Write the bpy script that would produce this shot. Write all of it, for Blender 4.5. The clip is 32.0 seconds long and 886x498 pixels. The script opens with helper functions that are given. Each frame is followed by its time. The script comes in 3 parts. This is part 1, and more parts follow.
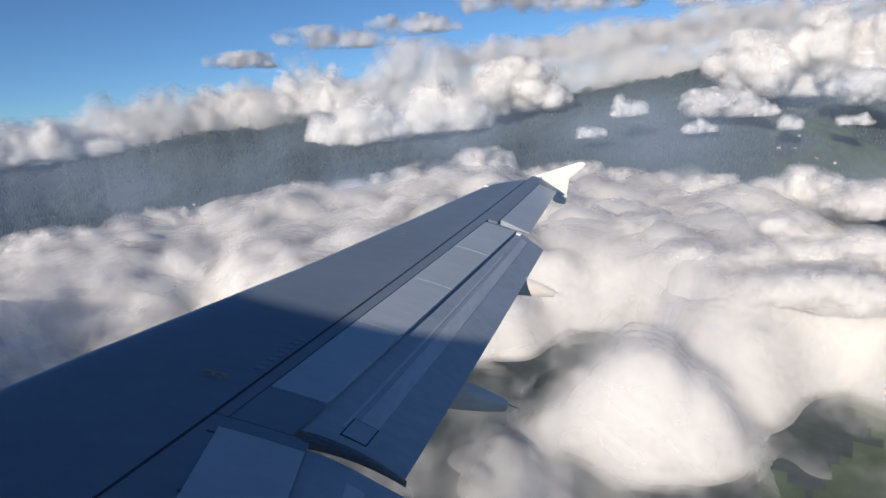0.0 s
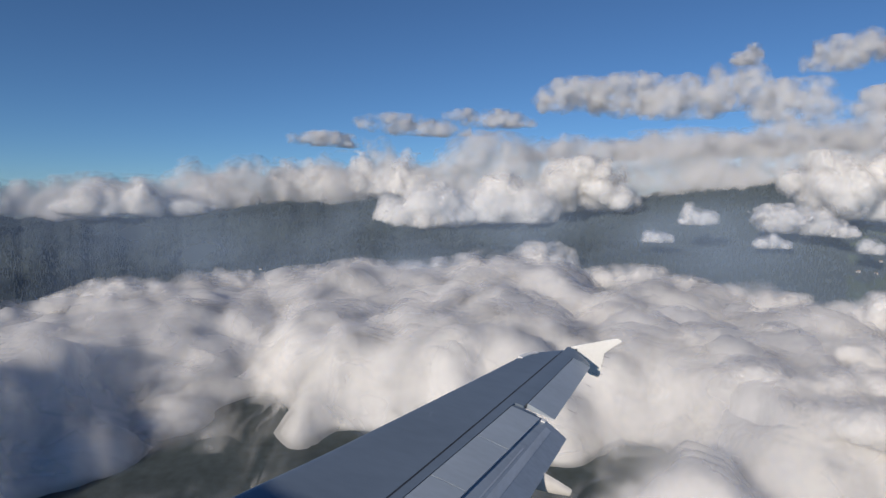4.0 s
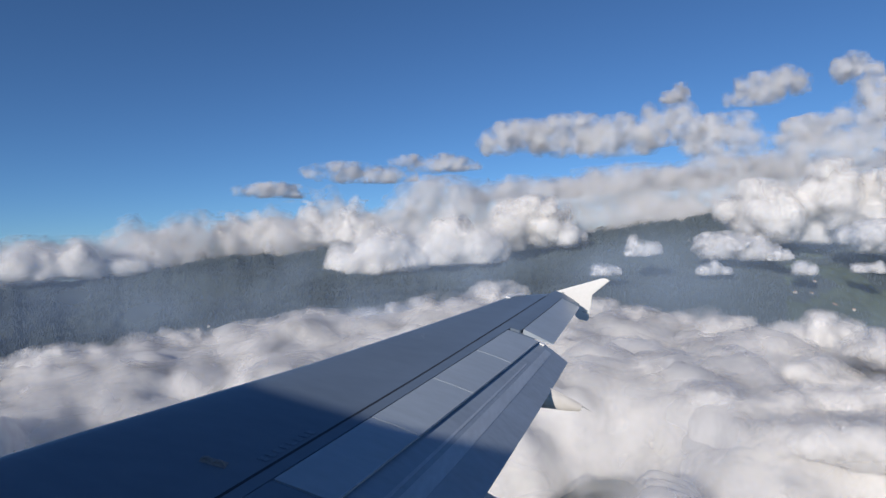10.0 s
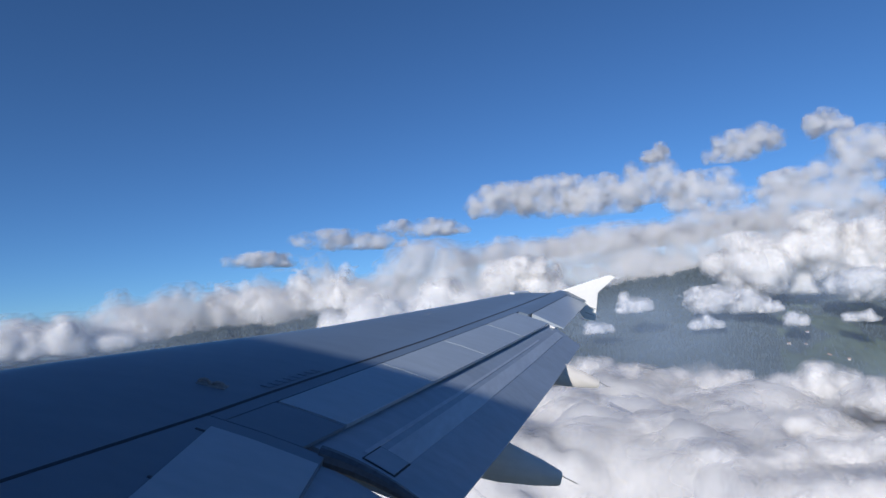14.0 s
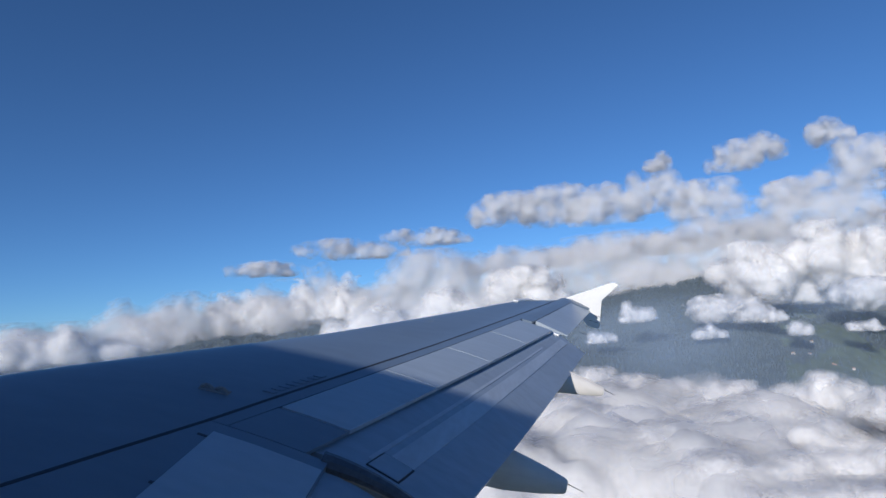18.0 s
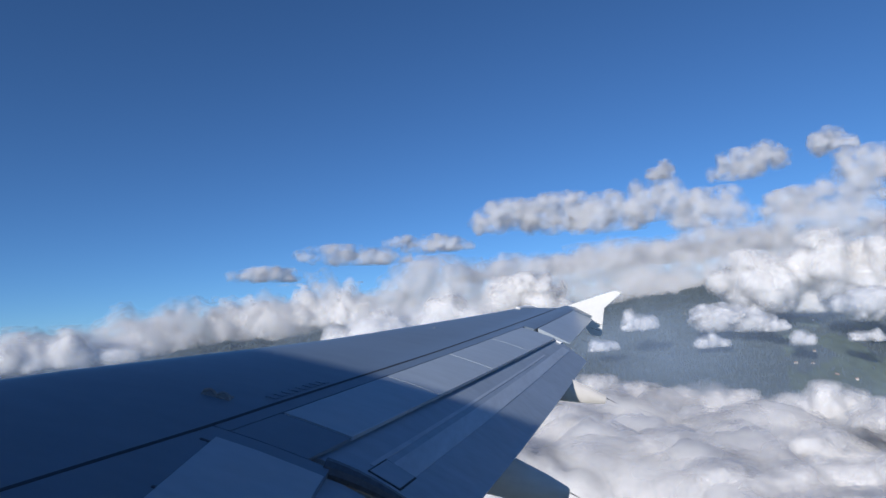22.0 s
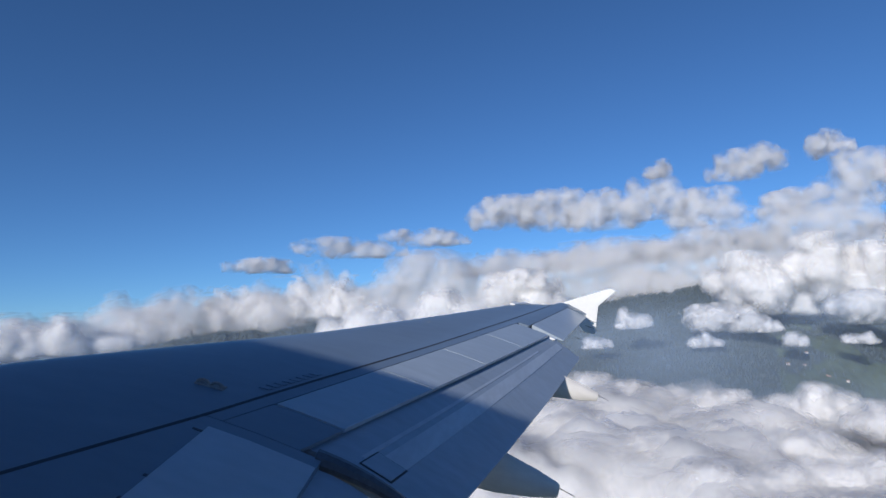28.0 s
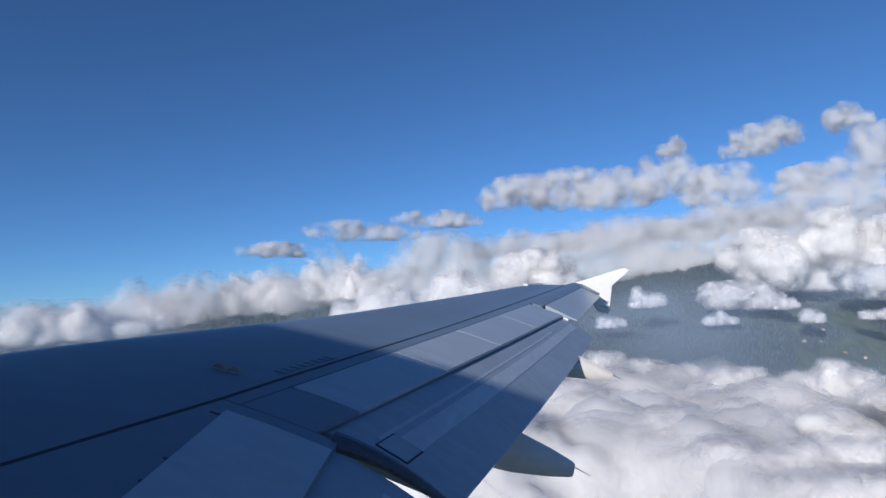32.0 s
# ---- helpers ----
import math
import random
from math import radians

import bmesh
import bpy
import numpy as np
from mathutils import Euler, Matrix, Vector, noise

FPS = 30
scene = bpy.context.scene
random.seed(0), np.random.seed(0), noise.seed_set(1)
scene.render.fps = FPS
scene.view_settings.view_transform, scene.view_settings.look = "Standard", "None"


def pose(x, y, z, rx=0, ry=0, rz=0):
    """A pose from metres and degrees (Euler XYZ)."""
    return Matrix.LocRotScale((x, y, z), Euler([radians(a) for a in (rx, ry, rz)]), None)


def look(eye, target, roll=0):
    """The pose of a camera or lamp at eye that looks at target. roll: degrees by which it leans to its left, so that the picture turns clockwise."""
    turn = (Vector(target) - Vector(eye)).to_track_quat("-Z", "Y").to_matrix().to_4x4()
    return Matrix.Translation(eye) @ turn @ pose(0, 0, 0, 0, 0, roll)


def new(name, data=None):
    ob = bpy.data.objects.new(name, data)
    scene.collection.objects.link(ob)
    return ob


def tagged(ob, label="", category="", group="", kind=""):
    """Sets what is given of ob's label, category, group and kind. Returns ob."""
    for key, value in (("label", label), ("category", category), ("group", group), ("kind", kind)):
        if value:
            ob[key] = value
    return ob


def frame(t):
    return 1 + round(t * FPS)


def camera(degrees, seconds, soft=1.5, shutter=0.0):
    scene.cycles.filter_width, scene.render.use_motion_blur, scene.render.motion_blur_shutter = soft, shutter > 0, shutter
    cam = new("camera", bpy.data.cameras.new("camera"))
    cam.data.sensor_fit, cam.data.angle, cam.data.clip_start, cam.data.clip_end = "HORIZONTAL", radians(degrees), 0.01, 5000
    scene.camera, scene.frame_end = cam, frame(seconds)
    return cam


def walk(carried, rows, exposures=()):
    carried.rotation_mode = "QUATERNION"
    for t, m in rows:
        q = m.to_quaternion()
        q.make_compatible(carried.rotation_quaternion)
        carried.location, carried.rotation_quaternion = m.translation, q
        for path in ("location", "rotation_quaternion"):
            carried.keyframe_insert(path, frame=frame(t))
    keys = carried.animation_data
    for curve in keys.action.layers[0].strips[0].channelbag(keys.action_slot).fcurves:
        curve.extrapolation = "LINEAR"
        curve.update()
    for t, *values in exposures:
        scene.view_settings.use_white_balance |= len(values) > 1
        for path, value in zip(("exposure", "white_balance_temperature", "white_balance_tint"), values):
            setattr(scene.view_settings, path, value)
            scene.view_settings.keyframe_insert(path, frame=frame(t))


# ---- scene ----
cam = camera(72.1, 32.0)
# camera: seconds, place, turn in degrees
PATH = [
    (0, -0.596, -0.445, 602.144, 77.759, 4.618, -88.262),
    (1, -0.595, -0.439, 602.145, 77.885, 4.470, -88.167),
    (2, -0.662, -0.445, 602.336, 80.793, 3.165, -87.159),
    (2.5, -0.729, -0.559, 602.740, 84.062, 1.561, -85.149),
    (3, -0.884, -0.669, 603.267, 84.487, 0.619, -83.932),
    (3.5, -1.077, -0.911, 603.769, 85.613, -0.042, -82.654),
    (6, -0.905, -1.121, 604.622, 86.129, -1.427, -81.100),
    (6.5, -1.002, -1.059, 604.445, 83.718, -0.555, -81.533),
    (7, -1.172, -1.025, 604.234, 83.969, -0.109, -81.742),
    (7.5, -1.098, -0.930, 603.884, 84.813, -0.206, -82.559),
    (8, -0.988, -0.809, 603.429, 86.323, 0.001, -83.142),
    (8.5, -0.864, -0.675, 602.993, 87.665, 0.084, -83.552),
    (9, -0.731, -0.593, 602.509, 89.434, 0.844, -84.335),
    (9.5, -0.517, -0.412, 602.024, 88.551, 2.350, -85.900),
    (10, -0.370, -0.261, 601.607, 90.185, 2.557, -86.699),
    (10.5, -0.277, -0.129, 601.211, 89.623, 3.420, -87.164),
    (11, -0.125, -0.050, 600.903, 89.279, 3.834, -87.547),
    (11.5, -0.047, 0.009, 600.635, 90.941, 4.064, -87.478),
    (12, 0.021, 0.054, 600.436, 92.168, 4.210, -87.750),
    (13, 0.048, 0.075, 600.205, 94.921, 4.724, -87.559),
    (15.5, 0.099, 0.110, 600.073, 96.513, 4.497, -87.511),
    (17, 0.099, 0.107, 600.086, 96.557, 4.512, -87.250),
    (18, 0.105, 0.111, 600.063, 97.034, 4.594, -87.258),
    (19, 0.084, 0.116, 600.070, 97.226, 4.561, -87.254),
    (20, 0.087, 0.116, 600.074, 97.697, 4.204, -87.229),
    (21, 0.090, 0.124, 600.073, 97.423, 4.082, -87.400),
    (22, 0.094, 0.122, 600.065, 97.663, 4.166, -87.110),
    (23, 0.093, 0.122, 600.075, 97.667, 3.914, -87.264),
    (24, 0.084, 0.121, 600.077, 96.608, 4.004, -87.404),
    (25, 0.079, 0.114, 600.063, 97.155, 3.334, -87.687),
    (25.5, 0.084, 0.119, 600.066, 97.124, 2.821, -87.957),
    (27.5, 0.096, 0.124, 600.062, 97.169, 2.827, -87.784),
    (28, 0.078, 0.116, 600.066, 97.130, 3.046, -87.619),
    (29, 0.095, 0.123, 600.067, 96.874, 3.798, -87.371),
    (30, 0.094, 0.123, 600.061, 96.592, 3.345, -87.375),
    (31, 0.096, 0.120, 600.062, 96.111, 3.485, -87.093),
    (32, 0.100, 0.119, 600.073, 95.462, 3.770, -86.380),
]
# close to the cloud the picture is warmer
walk(cam, [(r[0], pose(*r[1:])) for r in PATH],
     [(0, 0.1, 7100, 10), (2, 0.0, 7100, 10), (3.5, -0.2, 7000, 10), (7, -0.3, 6900, 10), (9.5, -0.15, 6700, 10), (12.5, 0.0, 6300, 10), (16, 0.0, 6200, 10), (32, 0.0, 6200, 10)])

# ---- light ----
AIR = pose(-1.426, 6.632, 599.433, 17.723, -6.704, -1.286)   # the aircraft, banked and climbing
SUN_AZ, SUN_EL = radians(32), radians(16.8)                  # in the aircraft's axes: from the far side, a little ahead
sun_way = (AIR.to_3x3() @ Vector((-math.cos(SUN_AZ) * math.cos(SUN_EL), math.sin(SUN_AZ) * math.cos(SUN_EL), math.sin(SUN_EL)))).normalized()
world = bpy.data.worlds.new("sky")
world.use_nodes = True
wn = world.node_tree
sky = wn.nodes.new("ShaderNodeTexSky")
sky.sky_type, sky.sun_disc = "NISHITA", False
sky.sun_elevation, sky.sun_rotation = math.asin(sun_way.z), math.atan2(sun_way.x, sun_way.y)
sky.altitude, sky.air_density, sky.dust_density, sky.ozone_density = 3000, 1.0, 0.0, 5.0
deep = wn.nodes.new("ShaderNodeVectorMath")
deep.operation = "MULTIPLY"
deep.inputs[1].default_value = (0.80, 1.0, 1.13)
wn.links.new(sky.outputs[0], deep.inputs[0])
wn.links.new(deep.outputs[0], wn.nodes["Background"].inputs[0])
wn.nodes["Background"].inputs[1].default_value = 0.091
scene.world = world
lamp = bpy.data.lights.new("sun", "SUN")
lamp.energy, lamp.angle, lamp.color = 4.2, radians(0.75), (1.0, 0.93, 0.85)
sun = new("sun", lamp)
sun.matrix_world = look(Vector((0, 0, 900)) + sun_way * 50, (0, 0, 900))
scene.cycles.transparent_max_bounces = 64


# ---- materials ----
def nodes_of(name):
    m = bpy.data.materials.new(name)
    m.use_nodes = True
    t = m.node_tree
    return m, t, t.nodes, t.nodes["Principled BSDF"]


def surface(name, color, rough=0.5, metal=0.0, scale=1.0, vary=0.12, bump=0.0, coat=0.0, stretch=(1, 1, 1), fine=8.0, per_piece=0.0):
    """A painted, metal or earthen surface: two scales of mottling, streaks along one axis and a fine relief."""
    m, t, n, p = nodes_of(name)
    co = n.new("ShaderNodeTexCoord")
    mp = n.new("ShaderNodeMapping")
    mp.inputs["Scale"].default_value = stretch
    t.links.new(co.outputs["Object"], mp.inputs[0])
    big, small = n.new("ShaderNodeTexNoise"), n.new("ShaderNodeTexNoise")
    for q, s, d in ((big, scale, 4), (small, scale * fine, 6)):
        q.inputs["Scale"].default_value, q.inputs["Detail"].default_value = s, d
        t.links.new(mp.outputs[0], q.inputs["Vector"])
    add = n.new("ShaderNodeMath")
    add.operation = "ADD"
    t.links.new(big.outputs[0], add.inputs[0])
    t.links.new(small.outputs[0], add.inputs[1])
    last = add.outputs[0]
    if per_piece:
        info, mul = n.new("ShaderNodeObjectInfo"), n.new("ShaderNodeMath")
        mul.operation = "MULTIPLY_ADD"
        mul.inputs[1].default_value = per_piece
        t.links.new(info.outputs["Random"], mul.inputs[0])
        t.links.new(last, mul.inputs[2])
        last = mul.outputs[0]
    ramp = n.new("ShaderNodeMapRange")
    ramp.inputs[1].default_value, ramp.inputs[2].default_value = 0.6, 1.4 + per_piece
    ramp.inputs[3].default_value, ramp.inputs[4].default_value = 1 - vary, 1 + vary
    t.links.new(last, ramp.inputs[0])
    mix = n.new("ShaderNodeVectorMath")
    mix.operation = "SCALE"
    mix.inputs[0].default_value = color
    t.links.new(ramp.outputs[0], mix.inputs["Scale"])
    t.links.new(mix.outputs[0], p.inputs["Base Color"])
    p.inputs["Roughness"].default_value, p.inputs["Metallic"].default_value = rough, metal
    p.inputs["Coat Weight"].default_value, p.inputs["Coat Roughness"].default_value = coat, 0.12
    if bump:
        b = n.new("ShaderNodeBump")
        b.inputs["Strength"].default_value, b.inputs["Distance"].default_value = bump, 0.02 / scale
        t.links.new(small.outputs[0], b.inputs["Height"])
        t.links.new(b.outputs[0], p.inputs["Normal"])
    return m


def vapour(name, solid=1.0, scale=0.01, low=0.2, high=0.7, detail=3.0, tone=(0.95, 0.945, 0.945), through_light=0.32):
    """Cloud: bright, scattering light through itself; thin and uneven if solid is under 1."""
    m, t, n, p = nodes_of(name)
    n.remove(p)
    out = n["Material Output"]
    dif, tra, mix = n.new("ShaderNodeBsdfDiffuse"), n.new("ShaderNodeBsdfTranslucent"), n.new("ShaderNodeMixShader")
    dif.inputs[0].default_value, tra.inputs[0].default_value = (*tone, 1), (*tone, 1)
    mix.inputs[0].default_value = through_light
    t.links.new(dif.outputs[0], mix.inputs[1])
    t.links.new(tra.outputs[0], mix.inputs[2])
    last = mix.outputs[0]
    if solid < 1:
        co, nz, mr = n.new("ShaderNodeTexCoord"), n.new("ShaderNodeTexNoise"), n.new("ShaderNodeMapRange")
        nz.inputs["Scale"].default_value, nz.inputs["Detail"].default_value = scale, detail
        nz.inputs["Roughness"].default_value, nz.inputs["Distortion"].default_value = 0.5, 0.5
        mr.interpolation_type = "SMOOTHSTEP"
        for i, v in ((1, low), (2, high), (3, 0.0), (4, solid)):
            mr.inputs[i].default_value = v
        t.links.new(co.outputs["Object"], nz.inputs["Vector"])
        t.links.new(nz.outputs[0], mr.inputs[0])
        clear, cut = n.new("ShaderNodeBsdfTransparent"), n.new("ShaderNodeMixShader")
        t.links.new(mr.outputs[0], cut.inputs[0])
        t.links.new(clear.outputs[0], cut.inputs[1])
        t.links.new(last, cut.inputs[2])
        last = cut.outputs[0]
    t.links.new(last, out.inputs[0])
    return m


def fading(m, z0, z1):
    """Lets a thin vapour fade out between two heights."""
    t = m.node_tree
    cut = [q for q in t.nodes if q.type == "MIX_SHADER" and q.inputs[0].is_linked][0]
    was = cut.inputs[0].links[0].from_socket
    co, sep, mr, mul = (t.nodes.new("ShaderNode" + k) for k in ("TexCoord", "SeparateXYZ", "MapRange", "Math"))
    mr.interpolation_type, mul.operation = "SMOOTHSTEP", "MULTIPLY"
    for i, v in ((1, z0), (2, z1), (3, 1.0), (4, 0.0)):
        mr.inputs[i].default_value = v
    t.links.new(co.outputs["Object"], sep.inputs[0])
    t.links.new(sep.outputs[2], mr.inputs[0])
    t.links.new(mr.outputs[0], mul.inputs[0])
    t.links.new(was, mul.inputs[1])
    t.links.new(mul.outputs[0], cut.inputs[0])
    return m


GREY = surface("wing_paint", (0.165, 0.212, 0.272), 0.40, 0.0, 0.7, 0.10, 0.02, 0.25, (1, 0.35, 1), 9)
PANEL = surface("panel_paint", (0.385, 0.445, 0.51), 0.38, 0.0, 1.1, 0.10, 0.02, 0.25, (1, 0.3, 1), 9)
FLAP = surface("flap_paint", (0.30, 0.355, 0.43), 0.42, 0.0, 1.3, 0.14, 0.02, 0.15, (1, 0.25, 1), 8)
# pale grey for the flap strips and for glints painted on edges
STRIP = surface("pale_trim", (0.45, 0.50, 0.56), 0.35, 0.1, 2.0, 0.14, 0.02, 0.1, (0.4, 1, 1), 7)
DARK = surface("dark_seal", (0.035, 0.04, 0.05), 0.6, 0.0, 3.0, 0.3, 0.05)
BARE = surface("bare_metal", (0.62, 0.63, 0.65), 0.3, 0.85, 2.0, 0.12, 0.02, 0.0, (0.3, 1, 1))
WHITE = surface("white_paint", (0.87, 0.87, 0.86), 0.3, 0.0, 1.5, 0.05, 0.01, 0.3)
CREAM = surface("fairing_paint", (0.70, 0.675, 0.64), 0.4, 0.0, 1.8, 0.10, 0.02, 0.1, (1, 0.4, 1))
MARK = surface("marking_paint", (0.185, 0.235, 0.30), 0.5, 0.0, 4.0, 0.25)
BRACKET = surface("bracket_paint", (0.29, 0.265, 0.255), 0.6, 0.0, 8.0, 0.3)
SEAL = surface("gap_rubber", (0.085, 0.10, 0.125), 0.45, 0.0, 3.0, 0.35, 0.05)
INK = surface("dark_marking", (0.06, 0.06, 0.07), 0.5, 0.0, 6.0, 0.3)
CORE = vapour("cloud_core", tone=(0.95, 0.945, 0.94))
HALO = vapour("cloud_halo", 0.36, 0.009, 0.05, 0.66, 3.0)
VEIL = vapour("cloud_veil", 0.30, 0.009, 0.16, 0.72, 3.0)
WISP = vapour("cloud_wisp", 0.24, 0.009, 0.26, 0.76, 3.5)
THIN = (0.86, 0.865, 0.885)
AIRY_VAPOUR = {"halo": vapour("thin_halo", 0.24, 0.012, 0.14, 0.70, 4.0, THIN, 0.45), "veil": vapour("thin_veil", 0.19, 0.012, 0.22, 0.72, 4.0, THIN, 0.45), "wisp": vapour("thin_wisp", 0.14, 0.012, 0.30, 0.74, 4.0, THIN, 0.45)}
VAPOUR = {"halo": HALO, "veil": VEIL, "wisp": WISP}
MIST = vapour("deck_mist", 0.46, 0.0040, 0.40, 0.72, 4.0, (0.97, 0.965, 0.965))
THICK = vapour("deck_fleece", 0.42, 0.0060, 0.12, 0.62, 4.0, (0.95, 0.945, 0.945))
HAZE = vapour("deck_haze", 0.34, 0.0050, 0.41, 0.73, 4.0, (0.97, 0.965, 0.965))
SHEET = vapour("deck_core", 1.0, tone=(0.95, 0.945, 0.94), through_light=0.42)
# blue see-through tint for the sheet that imitates haze
AIRY = fading(vapour("haze_sheet", 0.38, 0.0016, 0.10, 0.80, 2.0, (0.50, 0.66, 0.90)), 540, 770)
# forest floor colour is lightened and blued to carry the distance haze
FOREST = surface("hazed_forest_floor", (0.060, 0.080, 0.084), 0.95, 0.0, 0.004, 0.35, 0.0, 0.0, (1, 1, 1), 12)
MEADOW = surface("meadow", (0.085, 0.115, 0.080), 0.95, 0.0, 0.003, 0.45, 0.0, 0.0, (1, 1, 1), 9)
EARTH = surface("bare_earth", (0.36, 0.22, 0.14), 0.95, 0.0, 0.01, 0.3, 0.0, 0.0, (1, 1, 1), 9)
# needle colour has the blue of far haze mixed in
NEEDLES = surface("hazed_needles", (0.072, 0.096, 0.110), 0.9, 0.0, 0.006, 0.45, 0.0, 0.0, (1, 1, 1), 25)
PLASTER = surface("house_plaster", (0.55, 0.50, 0.44), 0.9, 0.0, 0.05, 0.3, 0.0, 0.0, (1, 1, 1), 9)
TILES = surface("roof_tiles", (0.34, 0.22, 0.17), 0.9, 0.0, 0.05, 0.3, 0.0, 0.0, (1, 1, 1), 9)


# ---- mesh helpers ----
def mesh_of(name, verts, faces, mats, smooth=False, slots=None):
    me = bpy.data.meshes.new(name)
    me.from_pydata([tuple(v) for v in verts], [], [tuple(f) for f in faces])
    for m in mats if isinstance(mats, (list, tuple)) else [mats]:
        me.materials.append(m)
    if smooth:
        me.polygons.foreach_set("use_smooth", [True] * len(me.polygons))
    if slots is not None:
        me.polygons.foreach_set("material_index", slots)
    me.update()
    return me


def big_mesh(name, verts, quads, mats, smooth=True, slots=None):
    """A mesh from arrays; quads with three corners or four."""
    verts, quads = np.asarray(verts, np.float32), np.asarray(quads, np.int32)
    k = quads.shape[1]
    me = bpy.data.meshes.new(name)
    me.vertices.add(len(verts))
    me.vertices.foreach_set("co", verts.ravel())
    me.loops.add(quads.size)
    me.loops.foreach_set("vertex_index", quads.ravel())
    me.polygons.add(len(quads))
    me.polygons.foreach_set("loop_start", np.arange(0, quads.size, k, dtype=np.int32))
    me.polygons.foreach_set("use_smooth", np.full(len(quads), smooth))
    if slots is not None:
        me.polygons.foreach_set("material_index", np.asarray(slots, np.int32))
    for m in mats if isinstance(mats, (list, tuple)) else [mats]:
        me.materials.append(m)
    me.update(calc_edges=True)
    me.validate()
    return me


def part(name, bm, material, parent, label="", smooth=False):
    """Links a bmesh as one mesh object under a thing or under a part."""
    me = bpy.data.meshes.new(name)
    bm.normal_update()
    bm.to_mesh(me)
    bm.free()
    me.materials.append(material)
    if smooth:
        me.polygons.foreach_set("use_smooth", [True] * len(me.polygons))
        me.set_sharp_from_angle(angle=radians(28))
    ob = new(name, me)
    ob.parent = parent
    return tagged(ob, label)


def lofted(rings, closed=True, caps=True):
    """A skin over rings of points with the same count."""
    bm = bmesh.new()
    vs = [[bm.verts.new(p) for p in r] for r in rings]
    n = len(rings[0])
    for a, b in zip(vs, vs[1:]):
        for i in range(n if closed else n - 1):
            j = (i + 1) % n
            bm.faces.new((a[i], a[j], b[j], b[i]))
    if caps and closed:
        bm.faces.new(list(reversed(vs[0])))
        bm.faces.new(vs[-1])
    bmesh.ops.recalc_face_normals(bm, faces=bm.faces)
    return bm


# ---- the wing's form, in the aircraft's axes: x outboard, y forward, z up ----
def chord(x):
    return float(np.interp(x, [0, 2, 6.4, 16.9], [7.0, 6.0, 3.8, 1.5]))


def lead(x):
    bend = max(0.0, x - 15.6)
    return -0.52 * (x - 2) - 0.40 * bend * bend


def rise(x):
    return 0.0927 * (x - 2) + 0.0012 * (x - 2) ** 2


def arch(s):
    return float(np.interp(s, [0, .005, .02, .05, .1, .2, .35, .5, .65, .78, .9, 1], [0, .008, .016, .024, .033, .044, .053, .053, .043, .028, .008, -.012]))


def belly(s):
    return float(np.interp(s, [0, .005, .02, .05, .1, .25, .5, .75, 1], [0, -.008, -.016, -.025, -.036, -.055, -.055, -.03, -.018]))


def sag(x, y):
    """The nose of the outer wing droops a little ahead of the spoilers."""
    return 0.085 * min(1.0, max(0.0, (x - 7) / 3)) * min(1.0, max(0.0, (y - hinge(x)) / 0.5))


def top_z(x, y):
    c = chord(x)
    return rise(x) + c * thin(x) * arch((-0.52 * (x - 2) - y) / c) - sag(x, y)


def thin(x):
    return float(np.interp(x, [8, 12, 16.5], [1.0, 0.88, 0.66]))


def low_z(x, y):
    c = chord(x)
    return rise(x) + c * belly((-0.52 * (x - 2) - y) / c)


def seam(x):
    return -3.77 - 0.379 * (x - 5.01)


def hinge(x):
    return -4.66 - 0.39 * (x - 6.93)


def spoil(x):
    return -5.30 - 0.39 * (x - 6.93)


def trail(x):
    return -6.30 - 0.31 * (x - 6.51)


def span(a, b, n):
    return [a + (b - a) * i / n for i in range(n + 1)]


def slab(x0, x1, front, back, nx, ny, lift=0.0, thick=0.03, sheet=top_z):
    """A panel that follows the wing's upper face between two lines, with thickness and a softened edge."""
    bm = bmesh.new()
    rows = []
    for x in span(x0, x1, nx):
        f, b = front(x), back(x)
        rows.append([(x, y, sheet(x, y) + lift) for y in span(f, b, ny)])
    up = [[bm.verts.new(p) for p in r] for r in rows]
    dn = [[bm.verts.new((p[0], p[1], p[2] - thick)) for p in r] for r in rows]
    for i in range(nx):
        for j in range(ny):
            bm.faces.new((up[i][j], up[i][j + 1], up[i + 1][j + 1], up[i + 1][j]))
            bm.faces.new((dn[i][j], dn[i + 1][j], dn[i + 1][j + 1], dn[i][j + 1]))
    for i in range(nx):
        bm.faces.new((up[i][0], up[i + 1][0], dn[i + 1][0], dn[i][0]))
        bm.faces.new((up[i][ny], dn[i][ny], dn[i + 1][ny], up[i + 1][ny]))
    for j in range(ny):
        bm.faces.new((up[0][j], dn[0][j], dn[0][j + 1], up[0][j + 1]))
        bm.faces.new((up[nx][j], up[nx][j + 1], dn[nx][j + 1], dn[nx][j]))
    bmesh.ops.recalc_face_normals(bm, faces=bm.faces)
    return bm


def rod(a, b, r0, r1, n=8):
    a, b = Vector(a), Vector(b)
    q = (b - a).to_track_quat("Z", "Y").to_matrix()
    rings = []
    for p, r in ((a, r0), (b, r1)):
        rings.append([p + q @ Vector((r * math.cos(k * math.tau / n), r * math.sin(k * math.tau / n), 0)) for k in range(n)])
    return lofted(rings)


# ---- the airliner ----
plane = new("airliner")
plane.matrix_world = AIR
tagged(plane, "grey and white airliner in flight with flaps partly lowered", "airliner")

